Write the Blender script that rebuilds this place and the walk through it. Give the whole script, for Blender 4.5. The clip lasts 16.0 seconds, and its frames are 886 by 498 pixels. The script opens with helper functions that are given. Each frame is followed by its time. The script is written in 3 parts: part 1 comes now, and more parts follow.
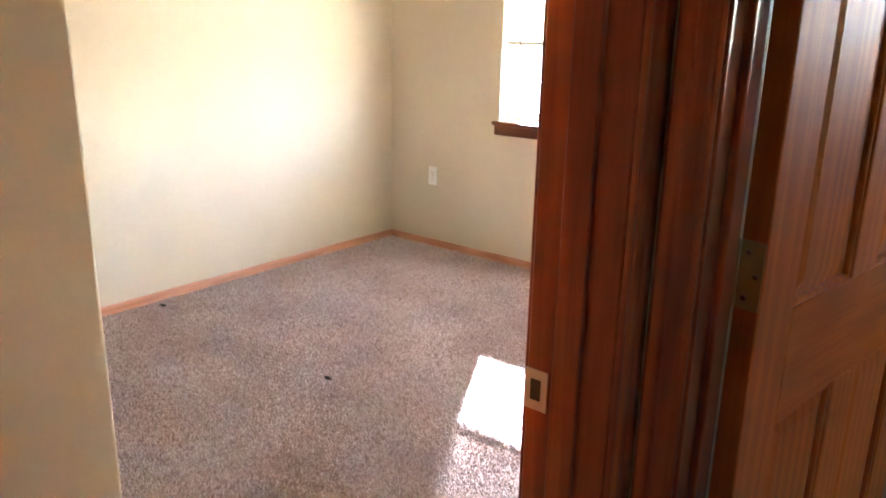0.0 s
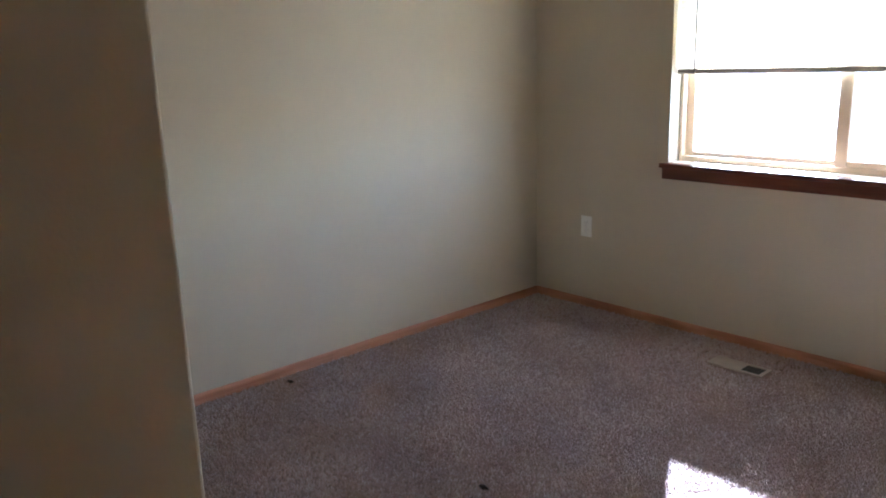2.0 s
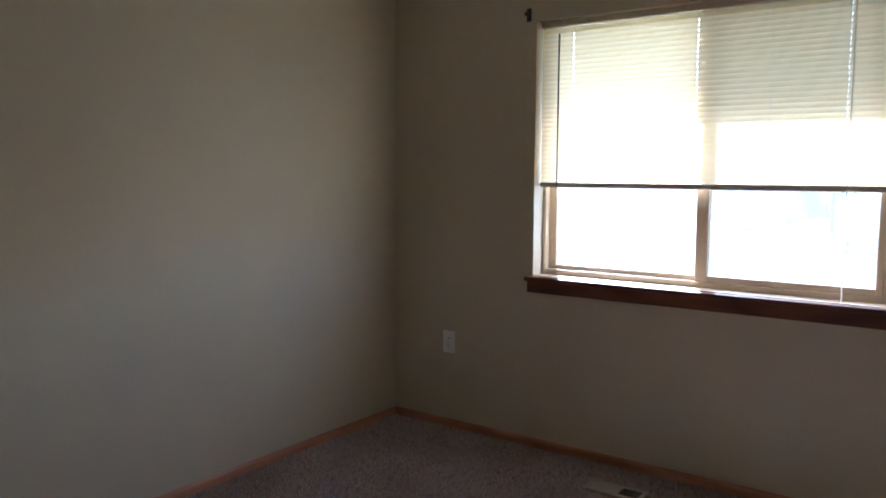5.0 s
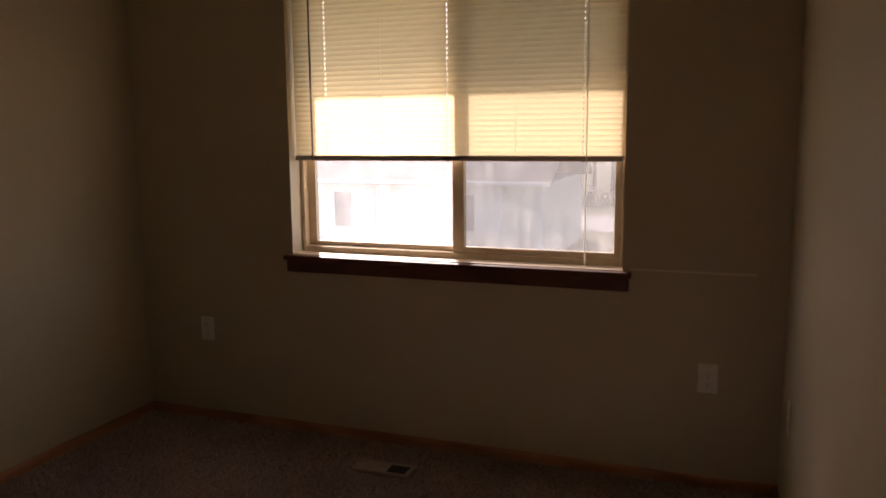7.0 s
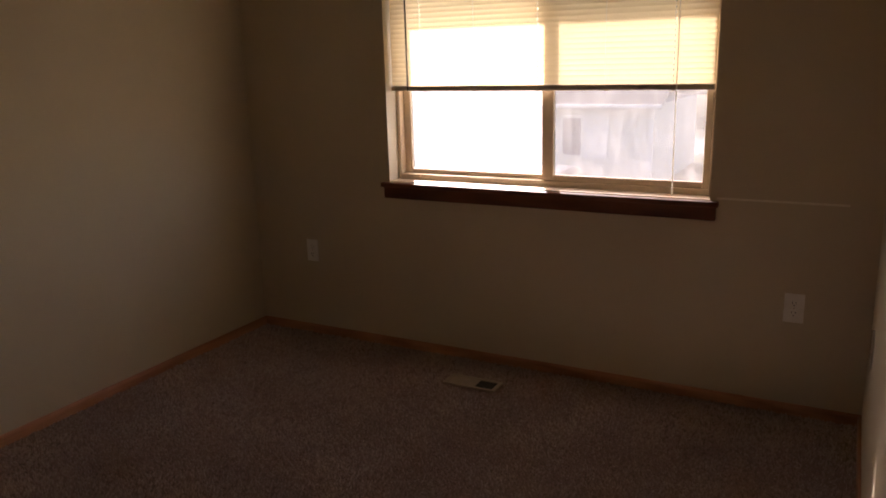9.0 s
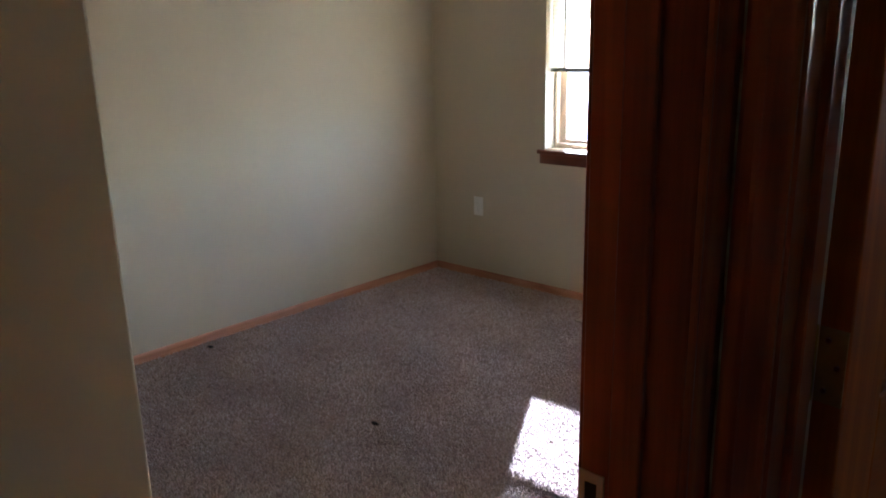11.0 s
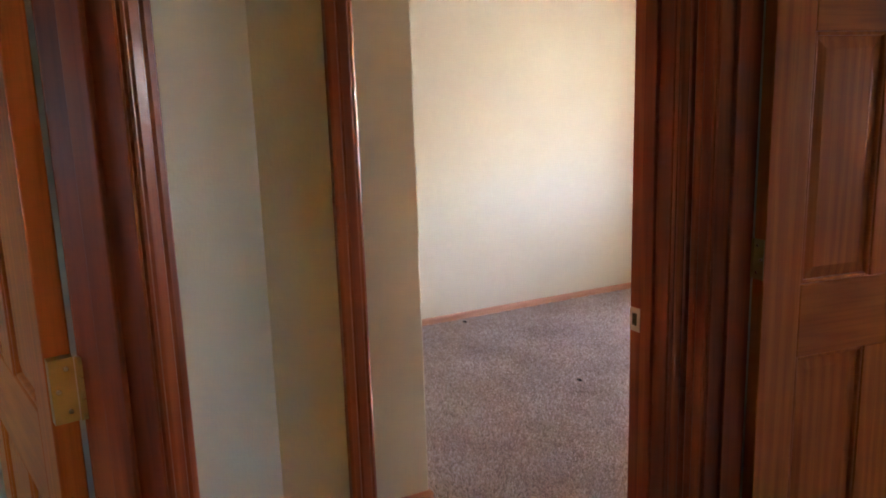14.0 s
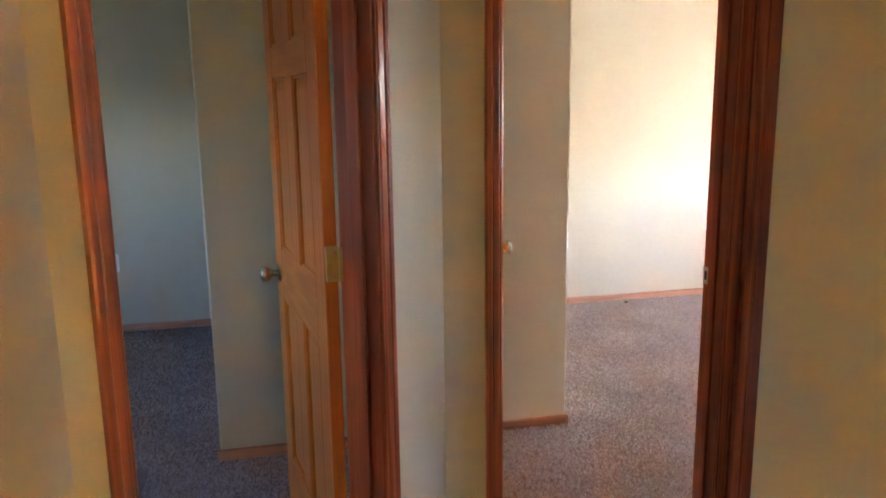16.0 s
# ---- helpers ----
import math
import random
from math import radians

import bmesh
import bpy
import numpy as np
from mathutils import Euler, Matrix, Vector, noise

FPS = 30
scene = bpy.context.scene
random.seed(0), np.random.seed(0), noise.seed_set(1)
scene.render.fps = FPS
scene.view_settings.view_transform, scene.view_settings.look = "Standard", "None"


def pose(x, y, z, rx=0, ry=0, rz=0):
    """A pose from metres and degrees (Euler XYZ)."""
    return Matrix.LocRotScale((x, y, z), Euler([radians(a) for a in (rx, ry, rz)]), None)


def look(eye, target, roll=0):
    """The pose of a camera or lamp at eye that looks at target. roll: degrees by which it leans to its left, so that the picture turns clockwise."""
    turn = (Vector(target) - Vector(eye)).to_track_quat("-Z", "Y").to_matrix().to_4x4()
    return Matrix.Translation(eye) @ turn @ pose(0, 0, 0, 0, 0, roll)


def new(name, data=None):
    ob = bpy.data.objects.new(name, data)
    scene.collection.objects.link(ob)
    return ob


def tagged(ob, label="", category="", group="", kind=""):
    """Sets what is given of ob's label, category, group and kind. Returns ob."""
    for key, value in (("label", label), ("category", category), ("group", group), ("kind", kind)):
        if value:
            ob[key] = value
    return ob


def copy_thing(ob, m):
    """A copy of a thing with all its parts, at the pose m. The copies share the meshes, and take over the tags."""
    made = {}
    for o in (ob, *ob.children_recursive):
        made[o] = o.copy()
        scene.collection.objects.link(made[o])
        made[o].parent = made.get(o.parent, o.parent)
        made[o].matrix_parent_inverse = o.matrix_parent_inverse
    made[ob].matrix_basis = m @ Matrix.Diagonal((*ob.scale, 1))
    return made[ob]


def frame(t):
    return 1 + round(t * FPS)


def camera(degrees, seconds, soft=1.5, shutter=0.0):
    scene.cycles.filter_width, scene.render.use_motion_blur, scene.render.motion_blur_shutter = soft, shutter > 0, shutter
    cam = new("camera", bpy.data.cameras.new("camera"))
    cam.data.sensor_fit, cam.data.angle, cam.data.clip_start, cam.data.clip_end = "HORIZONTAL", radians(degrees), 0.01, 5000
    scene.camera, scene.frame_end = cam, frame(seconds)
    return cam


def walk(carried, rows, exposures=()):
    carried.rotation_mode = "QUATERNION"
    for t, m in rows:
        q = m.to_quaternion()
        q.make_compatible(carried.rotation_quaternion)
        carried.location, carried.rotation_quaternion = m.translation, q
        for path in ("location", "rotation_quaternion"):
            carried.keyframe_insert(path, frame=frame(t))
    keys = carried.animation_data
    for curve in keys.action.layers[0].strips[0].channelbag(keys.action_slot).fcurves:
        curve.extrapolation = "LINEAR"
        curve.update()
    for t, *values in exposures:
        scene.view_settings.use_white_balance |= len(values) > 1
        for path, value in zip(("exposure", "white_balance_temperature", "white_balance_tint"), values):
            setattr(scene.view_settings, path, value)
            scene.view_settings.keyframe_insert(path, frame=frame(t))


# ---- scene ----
cam = camera(60.0, 16.0, soft=1.8)
PATH = [
    (0, (3.394, -3.631, 1.349), (2.184, -2.140, 0.788), 1.1),
    (0.5, (3.268, -3.584, 1.351), (1.929, -2.186, 0.850), -0.6),
    (1, (3.158, -3.537, 1.349), (1.817, -2.122, 0.901), -0.7),
    (1.5, (3.004, -3.411, 1.346), (1.605, -2.057, 0.892), -1.9),
    (2, (2.890, -3.325, 1.336), (1.441, -2.029, 0.864), -1.8),
    (2.5, (2.816, -3.272, 1.323), (1.296, -2.040, 0.907), -2.3),
    (3, (2.748, -3.225, 1.311), (1.214, -1.978, 1.006), -1.8),
    (5.5, (2.617, -3.183, 1.311), (1.590, -1.480, 1.092), 0.3),
    (6, (2.624, -3.114, 1.329), (1.728, -1.343, 1.078), -0.0),
    (6.5, (2.645, -3.048, 1.345), (1.870, -1.226, 1.067), -0.3),
    (7, (2.672, -3.002, 1.360), (1.991, -1.145, 1.064), -0.5),
    (7.5, (2.696, -2.976, 1.372), (2.062, -1.104, 1.063), -0.7),
    (8, (2.710, -2.973, 1.382), (2.066, -1.110, 1.041), -0.3),
    (8.5, (2.735, -3.012, 1.390), (1.972, -1.205, 1.002), 0.2),
    (9, (2.791, -3.091, 1.397), (1.870, -1.383, 0.912), -1.6),
    (9.5, (2.893, -3.199, 1.406), (1.826, -1.585, 0.900), -1.1),
    (10, (3.035, -3.343, 1.420), (1.846, -1.819, 0.907), -1.2),
    (12.5, (3.803, -3.793, 1.393), (2.300, -2.560, 0.923), -1.2),
    (13, (3.952, -3.912, 1.404), (2.348, -2.806, 0.951), -1.4),
    (13.5, (4.081, -4.005, 1.416), (2.435, -2.971, 0.947), -1.5),
    (14, (4.251, -4.044, 1.426), (2.510, -3.141, 1.035), -1.8),
    (14.5, (4.453, -4.074, 1.437), (2.622, -3.380, 1.026), -0.8),
    (15, (4.649, -4.138, 1.447), (2.783, -3.536, 1.050), -1.6),
    (15.5, (4.856, -4.174, 1.455), (2.964, -3.646, 1.080), -1.8),
    (16, (5.078, -4.181, 1.467), (3.160, -3.765, 1.081), -0.8),
]
EXPOSURES = [
    (0, 6.15, 5200, 15), (0.5, 5.80, 4850, 14), (1, 5.27, 4650, 12), (1.5, 4.62, 4600, 12), (2, 4.22, 4600, 12), (2.5, 4.02, 4600, 12), (3, 3.97, 4650, 12),
    (5.5, 2.65, 4850, 16), (6, 2.25, 5885, 21), (6.5, 1.87, 6955, 27), (7, 1.57, 7169, 29), (7.5, 1.57, 7276, 30), (8, 1.62, 7276, 31), (8.5, 1.77, 7276, 31),
    (9, 2.10, 7169, 31), (9.5, 2.70, 6313, 21), (10, 3.13, 4600, 8), (12.5, 5.01, 5020, 19), (13, 5.16, 5020, 19), (14, 5.56, 4970, 19), (15, 5.91, 4970, 19), (16, 6.23, 4970, 17)]
walk(cam, [(t, look(eye, target, roll)) for t, eye, target, roll in PATH], EXPOSURES)

# ---- daylight ----
SUN_DIR = Vector((0.545, -1.0, -0.722)).normalized()  # the way the light goes
world = bpy.data.worlds.new("sky")
scene.world = world
world.use_nodes = True
wn = world.node_tree.nodes
sky = wn.new("ShaderNodeTexSky")
sky.sky_type = "NISHITA"
sky.sun_disc = False
sky.sun_elevation = math.asin(-SUN_DIR.z)
sky.sun_rotation = math.atan2(-SUN_DIR.x, -SUN_DIR.y)
wn["Background"].inputs["Strength"].default_value = 0.15
world.node_tree.links.new(sky.outputs["Color"], wn["Background"].inputs["Color"])
sun_data = bpy.data.lights.new("sun", "SUN")
sun_data.energy = 3.4
sun_data.angle = radians(0.53)
sun_data.color = (1.0, 0.965, 0.92)
sun = new("sun", sun_data)
sun.matrix_world = look((0, 0, 30), Vector((0, 0, 30)) + SUN_DIR)


# ---- materials ----
def nodes_of(name, rough=0.6, metal=0.0):
    m = bpy.data.materials.new(name)
    m.use_nodes = True
    nt = m.node_tree
    b = nt.nodes["Principled BSDF"]
    b.inputs["Roughness"].default_value = rough
    b.inputs["Metallic"].default_value = metal
    return m, nt, b


def node(nt, kind, **inputs):
    n = nt.nodes.new(kind)
    for k, v in inputs.items():
        n.inputs[k.replace("_", " ")].default_value = v
    return n


def ramp(nt, src, stops):
    r = nt.nodes.new("ShaderNodeValToRGB")
    els = r.color_ramp.elements
    while len(els) < len(stops):
        els.new(0.5)
    for e, (p, c) in zip(els, stops):
        e.position, e.color = p, (*c, 1)
    nt.links.new(src, r.inputs["Fac"])
    return r.outputs["Color"]


def coords(nt, scale=(1, 1, 1)):
    tc = nt.nodes.new("ShaderNodeTexCoord")
    mp = nt.nodes.new("ShaderNodeMapping")
    mp.inputs["Scale"].default_value = scale
    nt.links.new(tc.outputs["Object"], mp.inputs["Vector"])
    return mp.outputs["Vector"]


def bump(nt, b, height, strength, distance):
    n = node(nt, "ShaderNodeBump", Strength=strength, Distance=distance)
    nt.links.new(height, n.inputs["Height"])
    nt.links.new(n.outputs["Normal"], b.inputs["Normal"])


def paint(name, low, high, rough=0.55, texture=0.25):
    """Rolled wall paint with orange-peel relief and faint blotches."""
    m, nt, b = nodes_of(name, rough)
    v = coords(nt)
    big = node(nt, "ShaderNodeTexNoise", Scale=1.3, Detail=5.0, Roughness=0.6)
    peel = node(nt, "ShaderNodeTexNoise", Scale=140.0, Detail=3.0)
    for n in (big, peel):
        nt.links.new(v, n.inputs["Vector"])
    nt.links.new(ramp(nt, big.outputs["Fac"], [(0.3, low), (0.7, high)]), b.inputs["Base Color"])
    bump(nt, b, peel.outputs["Fac"], texture, 0.002)
    return m


def oak(name, dark, mid, light, axis, rough=0.42, gloss=0.4, coat=0.1):
    """Stained oak; the grain runs along the local axis 0, 1 or 2."""
    m, nt, b = nodes_of(name, rough)
    sc = [9.0, 9.0, 9.0]
    sc[axis] = 0.7
    v = coords(nt, sc)
    info = nt.nodes.new("ShaderNodeObjectInfo")
    shift = nt.nodes.new("ShaderNodeVectorMath")
    shift.operation = "MULTIPLY_ADD"
    rnd = nt.nodes.new("ShaderNodeCombineXYZ")
    for k in "XYZ":
        nt.links.new(info.outputs["Random"], rnd.inputs[k])
    shift.inputs[1].default_value = (37.0, 53.0, 29.0)
    nt.links.new(rnd.outputs["Vector"], shift.inputs[0])
    nt.links.new(v, shift.inputs[2])
    figure = node(nt, "ShaderNodeTexNoise", Scale=1.6, Detail=4.0, Roughness=0.55, Distortion=1.1)
    wave = node(nt, "ShaderNodeTexWave", Scale=1.1, Distortion=9.0, Detail=3.0)
    sc2 = [170.0, 170.0, 170.0]
    sc2[axis] = 5.0
    v2 = coords(nt, sc2)
    pores = node(nt, "ShaderNodeTexNoise", Scale=1.0, Detail=2.0)
    nt.links.new(shift.outputs[0], figure.inputs["Vector"])
    nt.links.new(shift.outputs[0], wave.inputs["Vector"])
    nt.links.new(v2, pores.inputs["Vector"])
    mix = node(nt, "ShaderNodeMath")
    mix.operation = "MULTIPLY_ADD"
    mix.inputs[1].default_value = 0.32
    nt.links.new(wave.outputs["Fac"], mix.inputs[0])
    half = node(nt, "ShaderNodeMath")
    half.operation = "MULTIPLY"
    half.inputs[1].default_value = 0.6
    nt.links.new(figure.outputs["Fac"], half.inputs[0])
    nt.links.new(half.outputs[0], mix.inputs[2])
    grain = ramp(nt, mix.outputs[0], [(0.2, dark), (0.5, mid), (0.8, light)])
    fleck = ramp(nt, pores.outputs["Fac"], [(0.36, (0.55, 0.5, 0.45)), (0.52, (1, 1, 1))])
    mul = nt.nodes.new("ShaderNodeMix")
    mul.data_type, mul.blend_type = "RGBA", "MULTIPLY"
    mul.inputs[0].default_value = 0.28
    nt.links.new(grain, mul.inputs[6])
    nt.links.new(fleck, mul.inputs[7])
    nt.links.new(mul.outputs[2], b.inputs["Base Color"])
    b.inputs["Specular IOR Level"].default_value = gloss
    b.inputs["Coat Weight"].default_value = coat
    b.inputs["Coat Roughness"].default_value = 0.14
    bump(nt, b, pores.outputs["Fac"], 0.12, 0.001)
    return m


def plain(name, colour, rough=0.5, metal=0.0, wear=0.12, scale=25.0):
    """One colour with slight smudges in colour and gloss."""
    m, nt, b = nodes_of(name, rough, metal)
    n = node(nt, "ShaderNodeTexNoise", Scale=scale, Detail=4.0)
    nt.links.new(coords(nt), n.inputs["Vector"])
    lo = tuple(c * (1 - wear) for c in colour)
    hi = tuple(min(1, c * (1 + wear)) for c in colour)
    nt.links.new(ramp(nt, n.outputs["Fac"], [(0.3, lo), (0.7, hi)]), b.inputs["Base Color"])
    r = max(0.02, rough - 0.08)
    nt.links.new(ramp(nt, n.outputs["Fac"], [(0.3, (r, r, r)), (0.7, (rough + 0.06,) * 3)]), b.inputs["Roughness"])
    return m


def carpet_ground():
    m, nt, b = nodes_of("carpet", 1.0)
    v = coords(nt)
    blotch = node(nt, "ShaderNodeTexNoise", Scale=3.2, Detail=6.0, Roughness=0.65)
    tuft = node(nt, "ShaderNodeTexNoise", Scale=120.0, Detail=3.0, Roughness=0.7)
    for n in (blotch, tuft):
        nt.links.new(v, n.inputs["Vector"])
    a = ramp(nt, blotch.outputs["Fac"], [(0.34, (0.27, 0.194, 0.170)), (0.66, (0.36, 0.266, 0.238))])
    t = ramp(nt, tuft.outputs["Fac"], [(0.35, (0.78, 0.77, 0.76)), (0.6, (1.08, 1.07, 1.06))])
    mul = nt.nodes.new("ShaderNodeMix")
    mul.data_type, mul.blend_type = "RGBA", "MULTIPLY"
    mul.inputs[0].default_value = 1.0
    nt.links.new(a, mul.inputs[6])
    nt.links.new(t, mul.inputs[7])
    nt.links.new(mul.outputs[2], b.inputs["Base Color"])
    b.inputs["Specular IOR Level"].default_value = 0.15
    bump(nt, b, tuft.outputs["Fac"], 0.9, 0.012)
    return m


def blind_plastic():
    """Thin off-white slats that let some daylight through."""
    m, nt, b = nodes_of("blind_slat", 0.45)
    b.inputs["Base Color"].default_value = (0.82, 0.73, 0.55, 1)
    thin = node(nt, "ShaderNodeBsdfTranslucent", Color=(0.97, 0.82, 0.52, 1))
    mix = node(nt, "ShaderNodeMixShader", Fac=0.56)
    nt.links.new(b.outputs[0], mix.inputs[1])
    nt.links.new(thin.outputs[0], mix.inputs[2])
    nt.links.new(mix.outputs[0], nt.nodes["Material Output"].inputs["Surface"])
    return m


def thin_white(name):
    """White braided cord that glows with the light behind it."""
    m, nt, b = nodes_of(name, 0.7)
    b.inputs["Base Color"].default_value = (0.80, 0.77, 0.70, 1)
    thin = node(nt, "ShaderNodeBsdfTranslucent", Color=(0.9, 0.86, 0.78, 1))
    mix = node(nt, "ShaderNodeMixShader", Fac=0.6)
    nt.links.new(b.outputs[0], mix.inputs[1])
    nt.links.new(thin.outputs[0], mix.inputs[2])
    nt.links.new(mix.outputs[0], nt.nodes["Material Output"].inputs["Surface"])
    return m


def window_glass():
    m, nt, b = nodes_of("window_glass", 0.02)
    b.inputs["Transmission Weight"].default_value = 1.0
    b.inputs["IOR"].default_value = 1.02
    dust = node(nt, "ShaderNodeBsdfTranslucent", Color=(0.9, 0.9, 0.88, 1))
    specks = node(nt, "ShaderNodeTexNoise", Scale=9.0, Detail=6.0, Roughness=0.7)
    nt.links.new(coords(nt), specks.inputs["Vector"])
    streaks = node(nt, "ShaderNodeTexNoise", Scale=1.0, Detail=4.0, Roughness=0.6, Distortion=0.6)
    nt.links.new(coords(nt, (26.0, 26.0, 3.0)), streaks.inputs["Vector"])
    both = node(nt, "ShaderNodeMath")
    both.operation = "MULTIPLY"
    nt.links.new(specks.outputs["Fac"], both.inputs[0])
    nt.links.new(streaks.outputs["Fac"], both.inputs[1])
    amount = ramp(nt, both.outputs[0], [(0.12, (0.09, 0.09, 0.09)), (0.26, (0.13, 0.13, 0.13)), (0.42, (0.24, 0.24, 0.24))])
    mix = node(nt, "ShaderNodeMixShader")
    nt.links.new(amount, mix.inputs["Fac"])
    nt.links.new(b.outputs[0], mix.inputs[1])
    nt.links.new(dust.outputs[0], mix.inputs[2])
    nt.links.new(mix.outputs[0], nt.nodes["Material Output"].inputs["Surface"])
    return m


WALL = paint("cream_wall_paint", (0.525, 0.452, 0.315), (0.575, 0.497, 0.350))
CEILING = paint("ceiling_paint", (0.72, 0.70, 0.66), (0.76, 0.74, 0.70), 0.8, 0.5)
OAK_TONES = ((0.43, 0.112, 0.010), (0.52, 0.147, 0.012), (0.60, 0.186, 0.019))
OAK_X, OAK_Y, OAK_Z = (oak("oak_" + n, *OAK_TONES, k, 0.42, 0.25, 0.05) for k, n in enumerate(("along_x", "along_y", "upright")))
TRIM_TONES = ((0.17, 0.032, 0.005), (0.30, 0.064, 0.010), (0.44, 0.115, 0.019))
TRIM_X, TRIM_Z = (oak("trim_oak_" + n, *TRIM_TONES, k, 0.36, 0.35, 0.22) for n, k in (("along_x", 0), ("upright", 2)))
BASE_TONES = ((0.34, 0.142, 0.068), (0.47, 0.220, 0.122), (0.57, 0.295, 0.175))
BASE_X, BASE_Y = (oak("baseboard_oak_" + n, *BASE_TONES, k, 0.4) for k, n in enumerate(("along_x", "along_y")))
SILL_OAK = oak("sill_oak", (0.09, 0.026, 0.010), (0.15, 0.045, 0.018), (0.20, 0.065, 0.026), 0, 0.4)
CARPET = carpet_ground()
BRASS = plain("aged_brass", (0.44, 0.31, 0.11), 0.38, 1.0)
NICKEL = plain("satin_nickel", (0.70, 0.66, 0.60), 0.22, 1.0)
STRIKE = plain("worn_strike_metal", (0.58, 0.55, 0.50), 0.42, 0.5)
PLATE = plain("white_outlet_plastic", (0.80, 0.78, 0.72), 0.35, 0, 0.03)
SLOT = plain("dark_slot", (0.03, 0.028, 0.025), 0.6)
VINYL = plain("almond_vinyl", (0.74, 0.59, 0.41), 0.4, 0, 0.05)
SLAT = blind_plastic()
RAIL = plain("blind_rail", (0.66, 0.58, 0.45), 0.4, 0, 0.05)
CORD = thin_white("white_cord")
# clear plastic; its backlit darkness against the window is put into the colour
WAND = plain("backlit_wand", (0.13, 0.11, 0.08), 0.3)
GLASS = window_glass()
VENT = plain("tan_register_metal", (0.55, 0.46, 0.37), 0.4, 0.3)
STAIN = plain("dark_burn", (0.012, 0.010, 0.009), 0.9)
SCUFF = plain("pale_scuff", (0.74, 0.68, 0.55), 0.35, 0, 0.1, 60)
IRON = plain("black_iron", (0.02, 0.02, 0.02), 0.5)
SOFFIT = plain("soffit_white", (0.6, 0.58, 0.54), 0.7)
SHINGLE = plain("shingle_grey", (0.10, 0.09, 0.085), 0.9, 0, 0.4, 40)
LAND = plain("short_grass", (0.13, 0.135, 0.075), 0.95, 0, 0.4, 0.5)
CONCRETE = plain("pale_concrete", (0.42, 0.40, 0.37), 0.9, 0, 0.2, 1.5)
HOUSE_SIDING = plain("grey_siding", (0.68, 0.67, 0.60), 0.75, 0, 0.08, 3.0)
HOUSE_TRIM = plain("white_house_trim", (0.80, 0.80, 0.78), 0.5, 0, 0.04)
DARK_PANE = plain("dark_pane", (0.10, 0.11, 0.12), 0.12)
CURTAIN = plain("pale_curtain", (0.82, 0.80, 0.75), 0.8, 0, 0.05)
LEAF = plain("leaf_grey_green", (0.12, 0.13, 0.08), 0.8, 0, 0.3, 9)
BARK = plain("bark", (0.22, 0.19, 0.16), 0.9, 0, 0.4, 14)
def screen_mesh():
    m, nt, b = nodes_of("screen_mesh", 0.7)
    b.inputs["Base Color"].default_value = (0.16, 0.16, 0.17, 1)
    clear = node(nt, "ShaderNodeBsdfTransparent")
    mix = node(nt, "ShaderNodeMixShader", Fac=0.33)
    nt.links.new(clear.outputs[0], mix.inputs[1])
    nt.links.new(b.outputs[0], mix.inputs[2])
    nt.links.new(mix.outputs[0], nt.nodes["Material Output"].inputs["Surface"])
    return m


SCREEN = screen_mesh()
CAR_PAINT = plain("car_blue", (0.05, 0.08, 0.14), 0.25)
TYRE = plain("tyre", (0.02, 0.02, 0.02), 0.8)


# ---- building tools ----
def link(name, bm, material, parent=None, label="", smooth=False):
    me = bpy.data.meshes.new(name)
    bmesh.ops.recalc_face_normals(bm, faces=bm.faces)
    bm.to_mesh(me)
    bm.free()
    me.materials.append(material)
    if smooth:
        for p in me.polygons:
            p.use_smooth = True
    ob = new(name, me)
    if parent:
        ob.parent = parent
    if label:
        ob["label"] = label
    return ob


def part(name, bm, material, parent, label="", smooth=False):
    return link(name, bm, material, parent, label, smooth)


def thing(name, m, label, category, group="", kind=""):
    ob = new(name)
    ob.matrix_world = m
    ob.empty_display_size = 0.1
    return tagged(ob, label, category, group, kind)


def add_box(bm, a, b, bevel=0.0, segments=2, upright_only=False):
    x0, y0, z0 = (min(p, q) for p, q in zip(a, b))
    x1, y1, z1 = (max(p, q) for p, q in zip(a, b))
    vs = [bm.verts.new(p) for p in ((x0, y0, z0), (x1, y0, z0), (x1, y1, z0), (x0, y1, z0),
                                    (x0, y0, z1), (x1, y0, z1), (x1, y1, z1), (x0, y1, z1))]
    fs = [bm.faces.new([vs[i] for i in f]) for f in ((3, 2, 1, 0), (4, 5, 6, 7), (0, 1, 5, 4), (1, 2, 6, 5), (2, 3, 7, 6), (3, 0, 4, 7))]
    if bevel:
        es = {e for f in fs for e in f.edges}
        if upright_only:
            es = {e for e in es if abs(e.verts[0].co.z - e.verts[1].co.z) > 1e-4}
        bmesh.ops.bevel(bm, geom=list(es), offset=bevel, segments=segments, affect="EDGES", profile=0.5)
    return bm


def box(a, b, bevel=0.0, segments=2, upright_only=False):
    return add_box(bmesh.new(), a, b, bevel, segments, upright_only)


def boxes(*pairs):
    bm = bmesh.new()
    for a, b in pairs:
        add_box(bm, a, b)
    return bm


def extrude_profile(profile, length):
    """A closed outline in (x, y), run along z from 0 to length."""
    bm = bmesh.new()
    low = [bm.verts.new((x, y, 0)) for x, y in profile]
    top = [bm.verts.new((x, y, length)) for x, y in profile]
    n = len(profile)
    for i in range(n):
        bm.faces.new((low[i], low[(i + 1) % n], top[(i + 1) % n], top[i]))
    bm.faces.new(low[::-1])
    bm.faces.new(top)
    return bm


